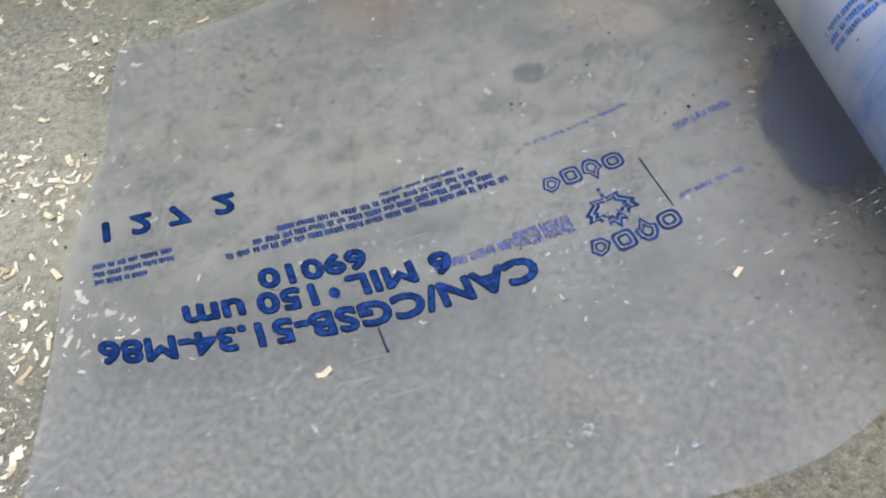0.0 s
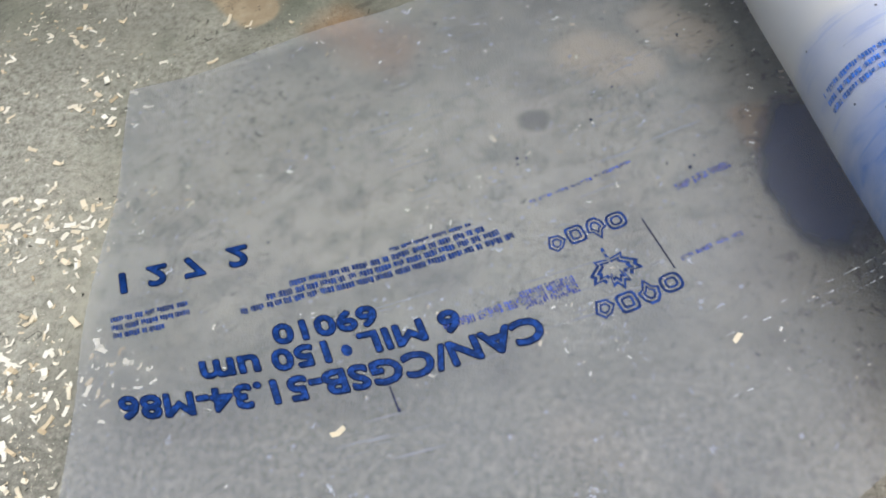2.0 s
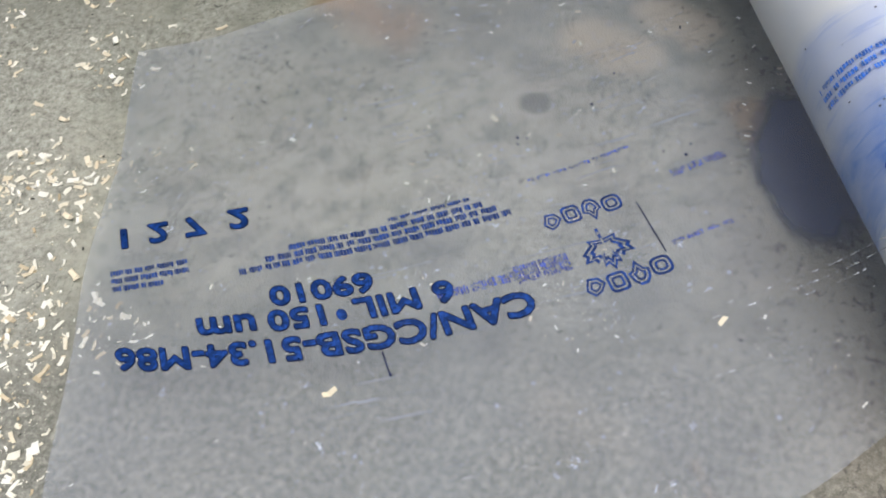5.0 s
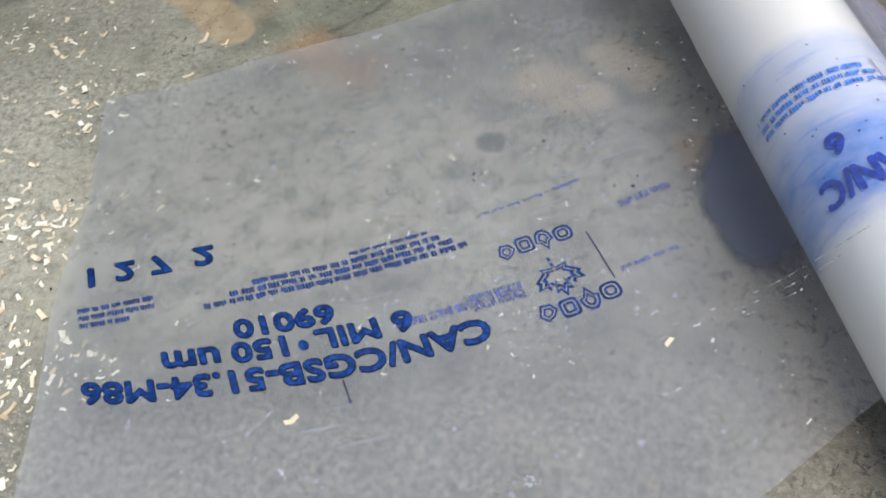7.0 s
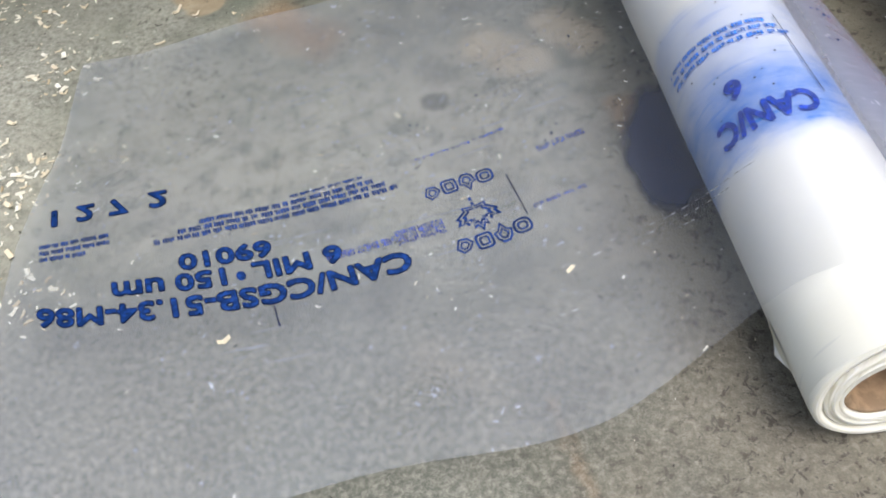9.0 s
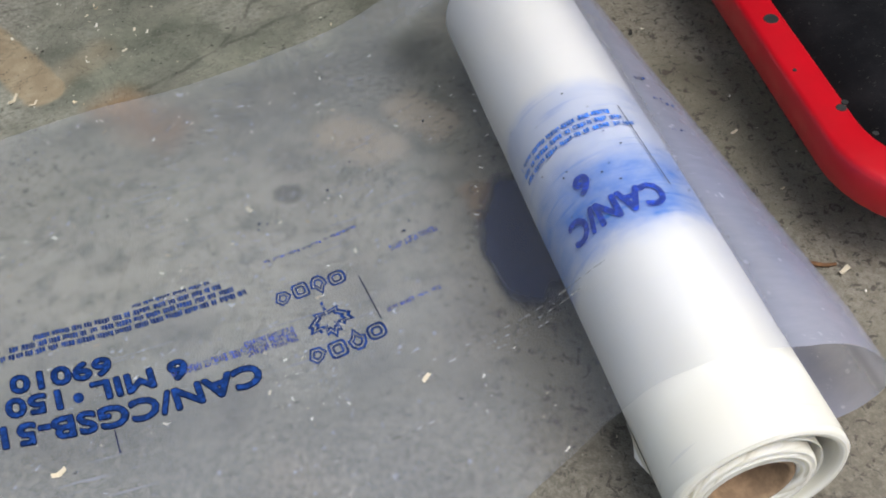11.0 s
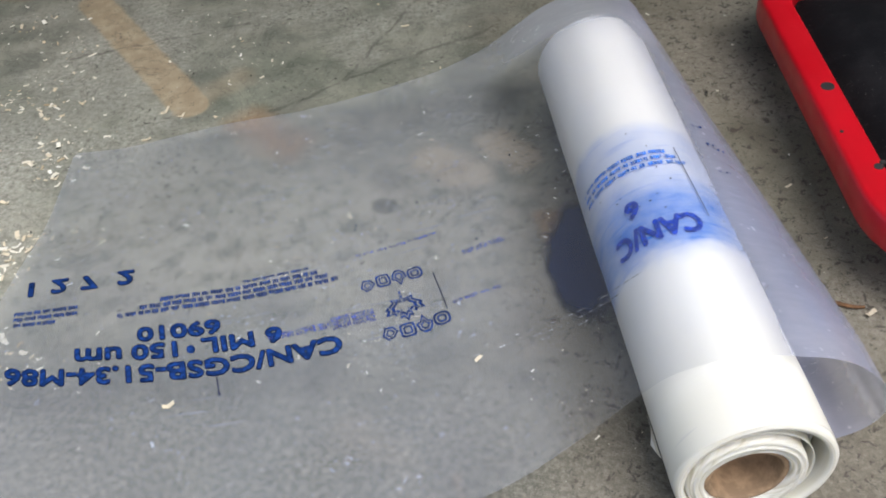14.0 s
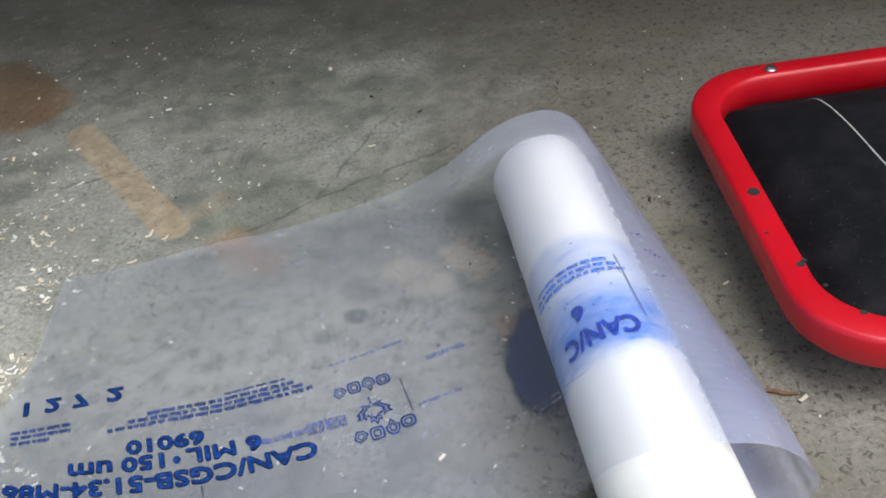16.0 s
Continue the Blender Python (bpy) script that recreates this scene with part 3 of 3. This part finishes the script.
def print_film():
    rng = random.Random(4)
    line = "bold dark blue printed line"
    stamp("print_line", "CAN/CGSB-51.34-M86", 0.394, 0.816, 0.003, 0.0225, on_print, line, FILM, M_INK, M_INK_DARK)
    stamp("print_line", "6 MIL", 0.463, 0.563, -0.0235, -0.0055, on_print, line, FILM, M_INK, M_INK_DARK)
    stamp("print_line", "150", 0.596, 0.652, -0.0235, -0.0055, on_print, line, FILM, M_INK, M_INK_DARK)
    stamp("print_line", "um", 0.667, 0.726, -0.0235, -0.0085, on_print, line, FILM, M_INK, M_INK_DARK)
    stamp("print_line", "69010", 0.538, 0.644, -0.0470, -0.0295, on_print, line, FILM, M_INK, M_INK_DARK)
    dot = bmesh.new()
    c = dot.verts.new(on_print(0.578, -0.012))
    rim = [dot.verts.new(on_print(0.578 + 0.0055 * math.cos(a), -0.012 + 0.0052 * math.sin(a))) for a in (2 * math.pi * i / 20 for i in range(20))]
    for i in range(20):
        dot.faces.new((c, rim[i], rim[(i + 1) % 20]))
    part("print_dot", dot, M_INK, FILM, smooth=False)
    for ch, u in (("1", 0.793), ("2", 0.752), ("7", 0.709), ("2", 0.658)):
        wd = 0.0055 if ch == "1" else 0.022
        stamp("print_digit", ch, u + wd / 2, u - wd / 2, -0.143, -0.121, on_print, "dark blue printed digit", FILM, M_INK, M_INK_DARK)
    for i, s in enumerate((-0.072, -0.080, -0.088)):
        row = word_bars(0.376 + 0.012 * i, 0.672 - 0.03 * i, s - 0.0030, s + 0.0030, rng)
        part("small_print", bars(row, on_print), M_INK, FILM, "row of small blue print", smooth=False)
    part("small_print", bars(word_bars(0.410, 0.500, -0.0985, -0.0945, rng), on_print), M_INK, FILM, "row of small blue print", smooth=False)
    for i, s in enumerate((-0.074, -0.083, -0.092)):
        row = word_bars(0.724 + 0.030 * (i < 1), 0.812, s - 0.0028, s + 0.0028, rng)
        part("small_print", bars(row, on_print), M_INK, FILM, "row of small blue print", smooth=False)
    part("leaf_emblem", leaf_emblem(on_print, 0.307, -0.017, 0.058, 0.050), M_INK, FILM, "blue outlined leaf emblem", smooth=False)
    emblem_row(on_print, 0.270, 0.352, -0.062, -0.044, 0.004, False)
    emblem_row(on_print, 0.258, 0.344, 0.009, 0.027, -0.003, True)
    part("cut_mark", bars([(0.2580, 0.2593, -0.043, 0.007)], on_print), M_INK_DARK, FILM, smooth=False)
    part("cut_mark", bars([(0.5500, 0.5514, 0.026, 0.046), (0.5488, 0.5516, 0.045, 0.048)], on_print), M_INK_DARK, FILM, smooth=False)
    for row in (word_bars(0.345, 0.400, -0.020, -0.004, rng, 0.02, 0.05), word_bars(0.400, 0.480, -0.016, -0.008, rng, 0.01, 0.03), word_bars(0.235, 0.345, -0.100, -0.0965, rng, 0.004, 0.03), word_bars(0.160, 0.215, -0.060, -0.053, rng, 0.006, 0.02), word_bars(0.190, 0.250, 0.000, 0.004, rng, 0.006, 0.02)):
        part("print_smear", bars(row, on_print), M_INK_FAINT, FILM, "faint smeared print", smooth=False)
    for u, s, w in ((0.330, -0.150, 0.003), (0.322, -0.146, 0.002), (0.334, -0.142, 0.002), (0.24, -0.16, 0.003), (0.20, -0.185, 0.0025), (0.62, -0.14, 0.002), (0.19, -0.07, 0.003), (0.180, -0.078, 0.002)):
        part("ink_speck", bars([(u, u + w, s, s + w)], on_print), M_INK_DARK, FILM, smooth=False)
    for u0, u1, s in ((0.05, 0.24, 0.062), (0.08, 0.27, 0.069), (0.12, 0.20, 0.076), (0.10, 0.30, -0.215), (0.14, 0.26, -0.208), (0.22, 0.42, -0.235), (0.45, 0.66, -0.29), (0.10, 0.22, -0.160), (0.20, 0.38, 0.110), (0.34, 0.52, 0.135)):
        row = [(u0, u1, s, s + rng.uniform(0.0007, 0.0012))]
        part("scratch", bars(row, on_print), M_SCRATCH, FILM, "pale broken scuff line", smooth=False)
    # the soft dark navy blot under the film beside the roll
    part("navy_blot", grid(16, 24, lambda a, b: Vector((0.036 + 0.100 * a, -0.190 + 0.225 * b, 0.006 + 0.070 * (1 - a) ** 1.5)), uv=True), M_BLOT, FILM, "soft dark navy blot beside the roll")

    def on_flap(u, s):
        best = min((p for p in FILM_LINE if p.x < 0.02 and p.y > 0.06), key=lambda p: abs(p.x - u))
        return Vector((u * tail(s) - 0.0016, s, best.y + 0.0018))

    for u, s in ((-0.085, -0.150), (-0.092, -0.115), (-0.100, -0.108), (-0.088, -0.062)):
        part("print_smear", bars(word_bars(u, u + 0.016, s, s + 0.004, rng, 0.003, 0.008), on_flap), M_INK, FILM, smooth=False)


print_film()


# ---- the roll ----
def on_roll(a, s, lift=0.0024):
    th = a / ROLL_R
    return Vector(((ROLL_R + lift - 0.001) * math.sin(th), s, ROLL_R + (ROLL_R + lift - 0.001) * math.cos(th)))


def build_roll():
    thing = new("plastic_roll")
    thing.matrix_world = LAY
    tagged(thing, "thick roll of white wound polyethylene film with blue print", "film roll")
    r = ROLL_R - 0.001

    def outer(a, b):
        th = 2 * math.pi * a
        s = -0.412 + 0.692 * b
        rr = r + 0.0009 * noise.noise((math.cos(th) * 2, math.sin(th) * 2, s * 9)) * min(1, 6 * (1 - b))
        return (rr * math.sin(th), s + (0.004 * math.sin(th * 2 + 1) if b > 0.98 else 0), ROLL_R + rr * math.cos(th))

    bm = grid(96, 60, outer)
    bmesh.ops.remove_doubles(bm, verts=bm.verts, dist=1e-5)
    part("wound_film", bm, M_ROLL, thing)
    y = 0.280
    # outer layers: a rolled rim round an open gap
    part("outer_rim", lathe([(r, y - 0.02), (r - 0.0006, y + 0.002), (r - 0.004, y + 0.005), (r - 0.009, y + 0.004), (r - 0.0105, y - 0.004), (r - 0.0105, y - 0.06), (r - 0.002, y - 0.06)], 96, (0, ROLL_R)), M_END, thing, "cream edge of the outer windings")
    ci = (0.0075, ROLL_R - 0.0055)
    part("inner_coil", lathe([(0.0405, y - 0.5), (0.0405, y + 0.001), (0.044, y + 0.005), (0.0465, y + 0.0025), (0.0475, y + 0.005), (0.0515, y + 0.005), (0.0525, y + 0.002), (0.0540, y + 0.004), (0.0568, y + 0.002), (0.0576, y - 0.002), (0.0576, y - 0.5)], 96, ci), M_END, thing, "cream edge of the inner windings")
    part("loose_layer", lathe([(0.0602, y - 0.1), (0.0602, y - 0.004), (0.0609, y - 0.001), (0.0616, y - 0.004), (0.0616, y - 0.1)], 96, (0.0046, ROLL_R - 0.0034)), M_END, thing)
    part("backing_coil", lathe([(0.0560, y - 0.034), (0.0680, y - 0.030), (0.0680, y - 0.06), (0.0560, y - 0.06)], 64, (0.002, ROLL_R - 0.001)), M_END, thing)
    part("core", lathe([(0.0345, -0.39), (0.0345, y - 0.002), (0.0355, y), (0.0390, y + 0.0005), (0.0403, y - 0.001), (0.0403, -0.39)], 80, ci), M_CARD, thing, "brown cardboard core tube")
    # far end closed by the wound layers
    part("far_end", lathe([(0.0403, -0.406), (r - 0.003, -0.4125), (r - 0.001, -0.410), (r - 0.002, -0.37), (0.0403, -0.37)], 80, (0, ROLL_R)), M_END, thing)
    # a torn tab of a lower layer near the open end
    def tab(a, b):
        th = 1.70 + 0.16 * a
        rr = r + 0.0012 + 0.006 * a * b * b
        return (rr * math.sin(th), 0.190 + 0.055 * b * (1 - 0.5 * a), ROLL_R + rr * math.cos(th))
    part("torn_tab", grid(8, 10, tab), M_END, thing, "small torn tab of film")
    rng = random.Random(9)
    stamp("roll_print", "CAN/C", -0.022, 0.076, 0.006, 0.034, on_roll, "blue print showing through the film", thing, M_INK_ROLL, bold=0.0014)
    stamp("roll_print", "6", 0.036, 0.050, -0.034, -0.012, on_roll, "blue print showing through the film", thing, M_INK_ROLL, bold=0.0018)
    rows = []
    for i, s in enumerate((-0.083, -0.093, -0.103)):
        rows += word_bars(-0.036 + 0.010 * i, 0.100, s - 0.003, s + 0.003, rng)
    part("small_print", bars(rows, on_roll), M_INK_PALE, thing, smooth=False)
    k = [(-0.0300 - 0.0004 * i, -0.0288 - 0.0004 * i, -0.112 + 0.008 * i, -0.104 + 0.008 * i) for i in range(15)]
    part("cut_mark", bars(k, on_roll), M_INK_DARK, thing, smooth=False)
    for _ in range(18):
        a, s, w = rng.uniform(-0.03, 0.09), rng.uniform(-0.16, 0.02), rng.uniform(0.001, 0.0022)
        part("ink_speck", bars([(a, a + w, s, s + w)], on_roll), M_INK_DARK, thing, smooth=False)


build_roll()

# ---- the red-framed creeper ----


def round_rect(x0, x1, y0, y1, r, seg=10):
    out = []
    for cx, cy, a0 in ((x1 - r, y0 + r, -90), (x1 - r, y1 - r, 0), (x0 + r, y1 - r, 90), (x0 + r, y0 + r, 180)):
        for i in range(seg + 1):
            a = radians(a0 + 90 * i / seg)
            out.append((cx + r * math.cos(a), cy + r * math.sin(a)))
    return out


def sweep(ring_fn, levels):
    """Joins closed rings, one a level, into a band that closes on itself."""
    bm = bmesh.new()
    rings = [[bm.verts.new(p) for p in ring_fn(l)] for l in levels]
    n = len(rings[0])
    for a, b in zip(rings, rings[1:] + rings[:1]):
        for i in range(n):
            bm.faces.new((a[i], a[(i + 1) % n], b[(i + 1) % n], b[i]))
    bmesh.ops.recalc_face_normals(bm, faces=bm.faces)
    return bm


def build_creeper():
    thing = new("creeper")
    # the frame's own y axis runs towards the near side
    base = Matrix.Translation((0.550, 0.895, 0)) @ Matrix.Rotation(math.atan2(0.136, 0.9907), 4, "Z")
    thing.matrix_world = base
    tagged(thing, "low mechanic's creeper with red steel frame and black padded deck", "creeper")
    X0, X1, Y0, Y1 = 0.008, 1.0, -0.446, 0.224
    top = 0.117

    def ring(l):
        inset, z = l
        return [(x, y, z) for x, y in round_rect(X0 + inset, X1 - inset, Y0 + inset, Y1 - inset, 0.125 - inset * 0.55)]

    frame_ob = part("frame", sweep(ring, [(0.003, 0.070), (0.0, 0.074), (0.0, 0.110), (0.002, 0.115), (0.006, top), (0.034, top), (0.039, 0.115), (0.042, 0.110), (0.042, 0.062), (0.038, 0.058), (0.006, 0.066)]), M_RED, thing, "glossy red painted steel frame")

    def pad(a, b):
        x = X0 + 0.045 + (X1 - X0 - 0.090) * a
        y = Y0 + 0.045 + (Y1 - Y0 - 0.090) * b
        # round the corners in
        e = min(x - X0, X1 - x, y - Y0, Y1 - y) - 0.045
        z = 0.064 + 0.040 * (1 - math.exp(-max(e - 0.012, 0) / 0.035)) + 0.003 * noise.noise((x * 7, y * 7, 1))
        return (x, y, z)

    deck = part("deck_pad", grid(80, 50, pad), M_BLACK, thing, "black padded vinyl deck with dusty white line")
    bm = bmesh.new()
    vs = []
    for i in range(41):
        t = i / 40
        x, y = 0.212 + 0.055 * t + 0.002 * math.sin(9 * t), 0.160 - 0.55 * t
        a, b = (x - X0 - 0.045) / (X1 - X0 - 0.09), (y - Y0 - 0.045) / (Y1 - Y0 - 0.09)
        z = pad(a, b)[2] + 0.0012
        w = 0.0012 + 0.0008 * noise.noise((t * 30, 0, 0))
        vs.append((bm.verts.new((x - w, y, z)), bm.verts.new((x + w, y, z))))
    for a, b in zip(vs, vs[1:]):
        bm.faces.new((a[0], b[0], b[1], a[1]))
    part("chalk_line", bm, plain("chalk", (0.45, 0.45, 0.43), 0.9, 0, 300), deck)
    # bottom tray under the pad
    bm = bmesh.new()
    bmesh.ops.create_cube(bm, size=1, matrix=Matrix.Translation((0.504, -0.111, 0.0600)) @ Matrix.Diagonal((0.86, 0.54, 0.006, 1)))
    part("deck_board", bm, M_BLACK, thing, smooth=False)

    def disc(x, y, z, r, h, seg=20):
        bm = bmesh.new()
        bmesh.ops.create_cone(bm, cap_ends=True, segments=seg, radius1=r, radius2=r * 0.92, depth=h, matrix=Matrix.Translation((x, y, z)))
        return bm

    part("bolt_hole", disc(0.032, -0.122, top + 0.0004, 0.0088, 0.0012), M_RUBBER, frame_ob, "dark round bolt hole", smooth=False)
    part("bolt_hole", disc(0.60, -0.432, top + 0.0004, 0.0088, 0.0012), M_RUBBER, frame_ob, "dark round bolt hole", smooth=False)
    for x, y, r in ((0.040, -0.285, 0.0060), (0.047, -0.278, 0.0040), (0.055, -0.330, 0.0035), (0.080, -0.385, 0.0045), (0.020, -0.215, 0.0025)):
        part("paint_chip", disc(x, y, top + 0.0003, r, 0.0008, 7), M_RUBBER, frame_ob, "scuffed bare spot", smooth=False)
    b = part("bolt", disc(0.162, 0.199, top + 0.0015, 0.011, 0.003), M_STEEL, frame_ob, "zinc bolt head")
    part("bolt_head", disc(0.162, 0.199, top + 0.0045, 0.0065, 0.005, 6), M_STEEL, b, smooth=False)
    for x, y in ((0.12, 0.10), (0.12, -0.34), (0.88, 0.10), (0.88, -0.34)):
        bm = bmesh.new()
        bmesh.ops.create_cone(bm, cap_ends=True, segments=24, radius1=0.024, radius2=0.024, depth=0.022, matrix=Matrix.Translation((x, y, 0.0242)) @ Matrix.Rotation(radians(90), 4, "X"))
        wheel = part("caster", bm, M_RUBBER, thing, "black caster wheel", smooth=False)
        bm = bmesh.new()
        bmesh.ops.create_cube(bm, size=1, matrix=Matrix.Translation((x, y, 0.052)) @ Matrix.Diagonal((0.035, 0.035, 0.010, 1)))
        part("caster_fork", bm, M_STEEL, wheel, smooth=False)


build_creeper()


# ---- shavings, twigs and grit ----
def chip_into(verts, faces, x, y, z, size, rng):
    """One curled flake with thickness."""
    ln, wd, th = size, size * rng.uniform(0.25, 0.7), size * rng.uniform(0.05, 0.14)
    ang = rng.uniform(0, math.pi)
    ca, sa = math.cos(ang), math.sin(ang)
    curl = rng.uniform(-0.1, 0.35) * size
    base = len(verts)
    for zz in (0, th):
        for i in range(3):
            for sd in (-1, 1):
                px = (i - 1) * ln / 2 + rng.uniform(-0.12, 0.12) * ln
                py = sd * wd / 2 * rng.uniform(0.5, 1.1)
                pz = zz + (abs(i - 1) * max(curl, 0) + (1 - abs(i - 1)) * max(-curl, 0))
                verts.append((x + px * ca - py * sa, y + px * sa + py * ca, z + pz))
    b = base
    q = lambda *i: faces.append(tuple(b + j for j in i))
    q(6, 7, 9, 8), q(8, 9, 11, 10), q(1, 0, 2, 3), q(3, 2, 4, 5)
    q(0, 1, 7, 6), q(5, 4, 10, 11), q(0, 6, 8, 2), q(2, 8, 10, 4), q(1, 3, 9, 7), q(3, 5, 11, 9)


def scatter():
    rng = random.Random(21)
    verts, faces = [], []

    def add(n, xr, yr, lo, hi, dens=None):
        made = 0
        while made < n:
            x, y = rng.uniform(*xr), rng.uniform(*yr)
            if dens and rng.random() > dens(x, y):
                continue
            s = lo + (hi - lo) * rng.random() ** 3.5
            chip_into(verts, faces, x, y, 0.0008, s, rng)
            made += 1

    clump = lambda x, y: max(0.04, min(1.0, 2.4 * (noise.noise((x * 9, y * 9, 5)) + 0.12)))
    # thick drift along the film's cut end
    band = lambda x, y: clump(x, y) * math.exp(-((x + 0.58 + 0.12 * (y - 0.6)) / 0.13) ** 2) * max(0.10, min(1.0, (1.02 - y) / 0.25))
    add(1900, (-0.95, -0.36), (0.05, 1.35), 0.0011, 0.0140, band)
    add(330, (-0.95, -0.2), (0.85, 1.7), 0.0012, 0.0085, clump)
    add(420, (-0.5, 1.2), (0.1, 1.9), 0.0015, 0.0065)
    add(260, (-0.4, 0.45), (0.35, 0.95), 0.0020, 0.0075, clump)
    me = bpy.data.meshes.new("wood_shavings")
    me.from_pydata(verts, [], faces)
    me.materials.append(M_CHIP)
    tagged(new("wood_shavings", me), "pale wood shavings and sawdust crumbs strewn on the concrete", "shavings", kind="stuff")
    verts, faces = [], []
    for _ in range(420):
        x, y = rng.uniform(-0.9, 1.1), rng.uniform(0.0, 1.9)
        chip_into(verts, faces, x, y, 0.0006, rng.uniform(0.0012, 0.005), rng)
    me = bpy.data.meshes.new("dark_grit")
    me.from_pydata(verts, [], faces)
    me.materials.append(M_GRIT)
    tagged(new("dark_grit", me), "dark grit and soil crumbs on the concrete", "grit", kind="stuff")


def wood_chip(x, y, z, size, seed, label, turn=0.0, material=None):
    rng = random.Random(seed)
    verts, faces = [], []
    chip_into(verts, faces, 0, 0, 0, size, rng)
    me = bpy.data.meshes.new("wood_chip")
    me.from_pydata(verts, [], faces)
    me.materials.append(material or M_CHIP)
    ob = new("wood_chip", me)
    ob.matrix_world = Matrix.Translation((x, y, z)) @ Matrix.Rotation(turn, 4, "Z")
    tagged(ob, label, "wood chip", "wood chips")


def twig(points, r, label):
    cu = smooth_line(points, 14)
    bm = bmesh.new()
    rings = []
    for i, p in enumerate(cu):
        k = r * (1 - 0.45 * i / 14)
        rings.append([bm.verts.new((p.x + k * math.cos(a) * 0.3, p.y + k * math.cos(a), p.z + k * math.sin(a))) for a in (2 * math.pi * j / 7 for j in range(7))])
    for a, b in zip(rings, rings[1:]):
        for j in range(7):
            bm.faces.new((a[j], a[(j + 1) % 7], b[(j + 1) % 7], b[j]))
    bm.faces.new(rings[0]), bm.faces.new(rings[-1])
    tagged(part("twig", bm, M_TWIG), label, "twig")


scatter()
twig([(0.556, 0.512, 0.003), (0.580, 0.509, 0.003), (0.598, 0.503, 0.0035), (0.612, 0.503, 0.003)], 0.0032, "short dry brown twig lying on the concrete")
wood_chip(0.616, 0.493, 0.0008, 0.012, 5, "pale splinter of wood lying beside the twig", 1.2)
for x, y, s, seed in ((-0.371, 0.918, 0.020, 31), (-0.340, 0.905, 0.012, 32), (-0.380, 0.846, 0.016, 43), (-0.596, 0.730, 0.014, 44), (-0.013, 1.150, 0.013, 45), (-0.139, 1.455, 0.013, 46), (-0.527, 0.811, 0.012, 33), (-0.50, 0.55, 0.014, 34), (-0.47, 0.47, 0.016, 35), (-0.55, 0.70, 0.013, 36), (-0.50, 0.63, 0.014, 37), (-0.026, 0.667, 0.011, 38), (0.558, 0.72, 0.011, 39)):
    wood_chip(x, y, 0.0009, s, seed, "pale curled wood chip on the concrete")
for x, y, size, seed in ((0.066, 1.258, 0.011, 51), (-0.035, 1.33, 0.010, 52), (0.47, 0.93, 0.009, 53)):
    wood_chip(x, y, 0.0009, size, seed, "small black crumb of bark on the concrete", material=M_GRIT)
p = LAY @ on_film(0.572, 0.082)
wood_chip(p.x, p.y, p.z, 0.013, 41, "white bone-shaped chip lying on the film")
p = LAY @ on_film(0.235, 0.105)
wood_chip(p.x, p.y, p.z, 0.010, 42, "small pale chip lying on the film")
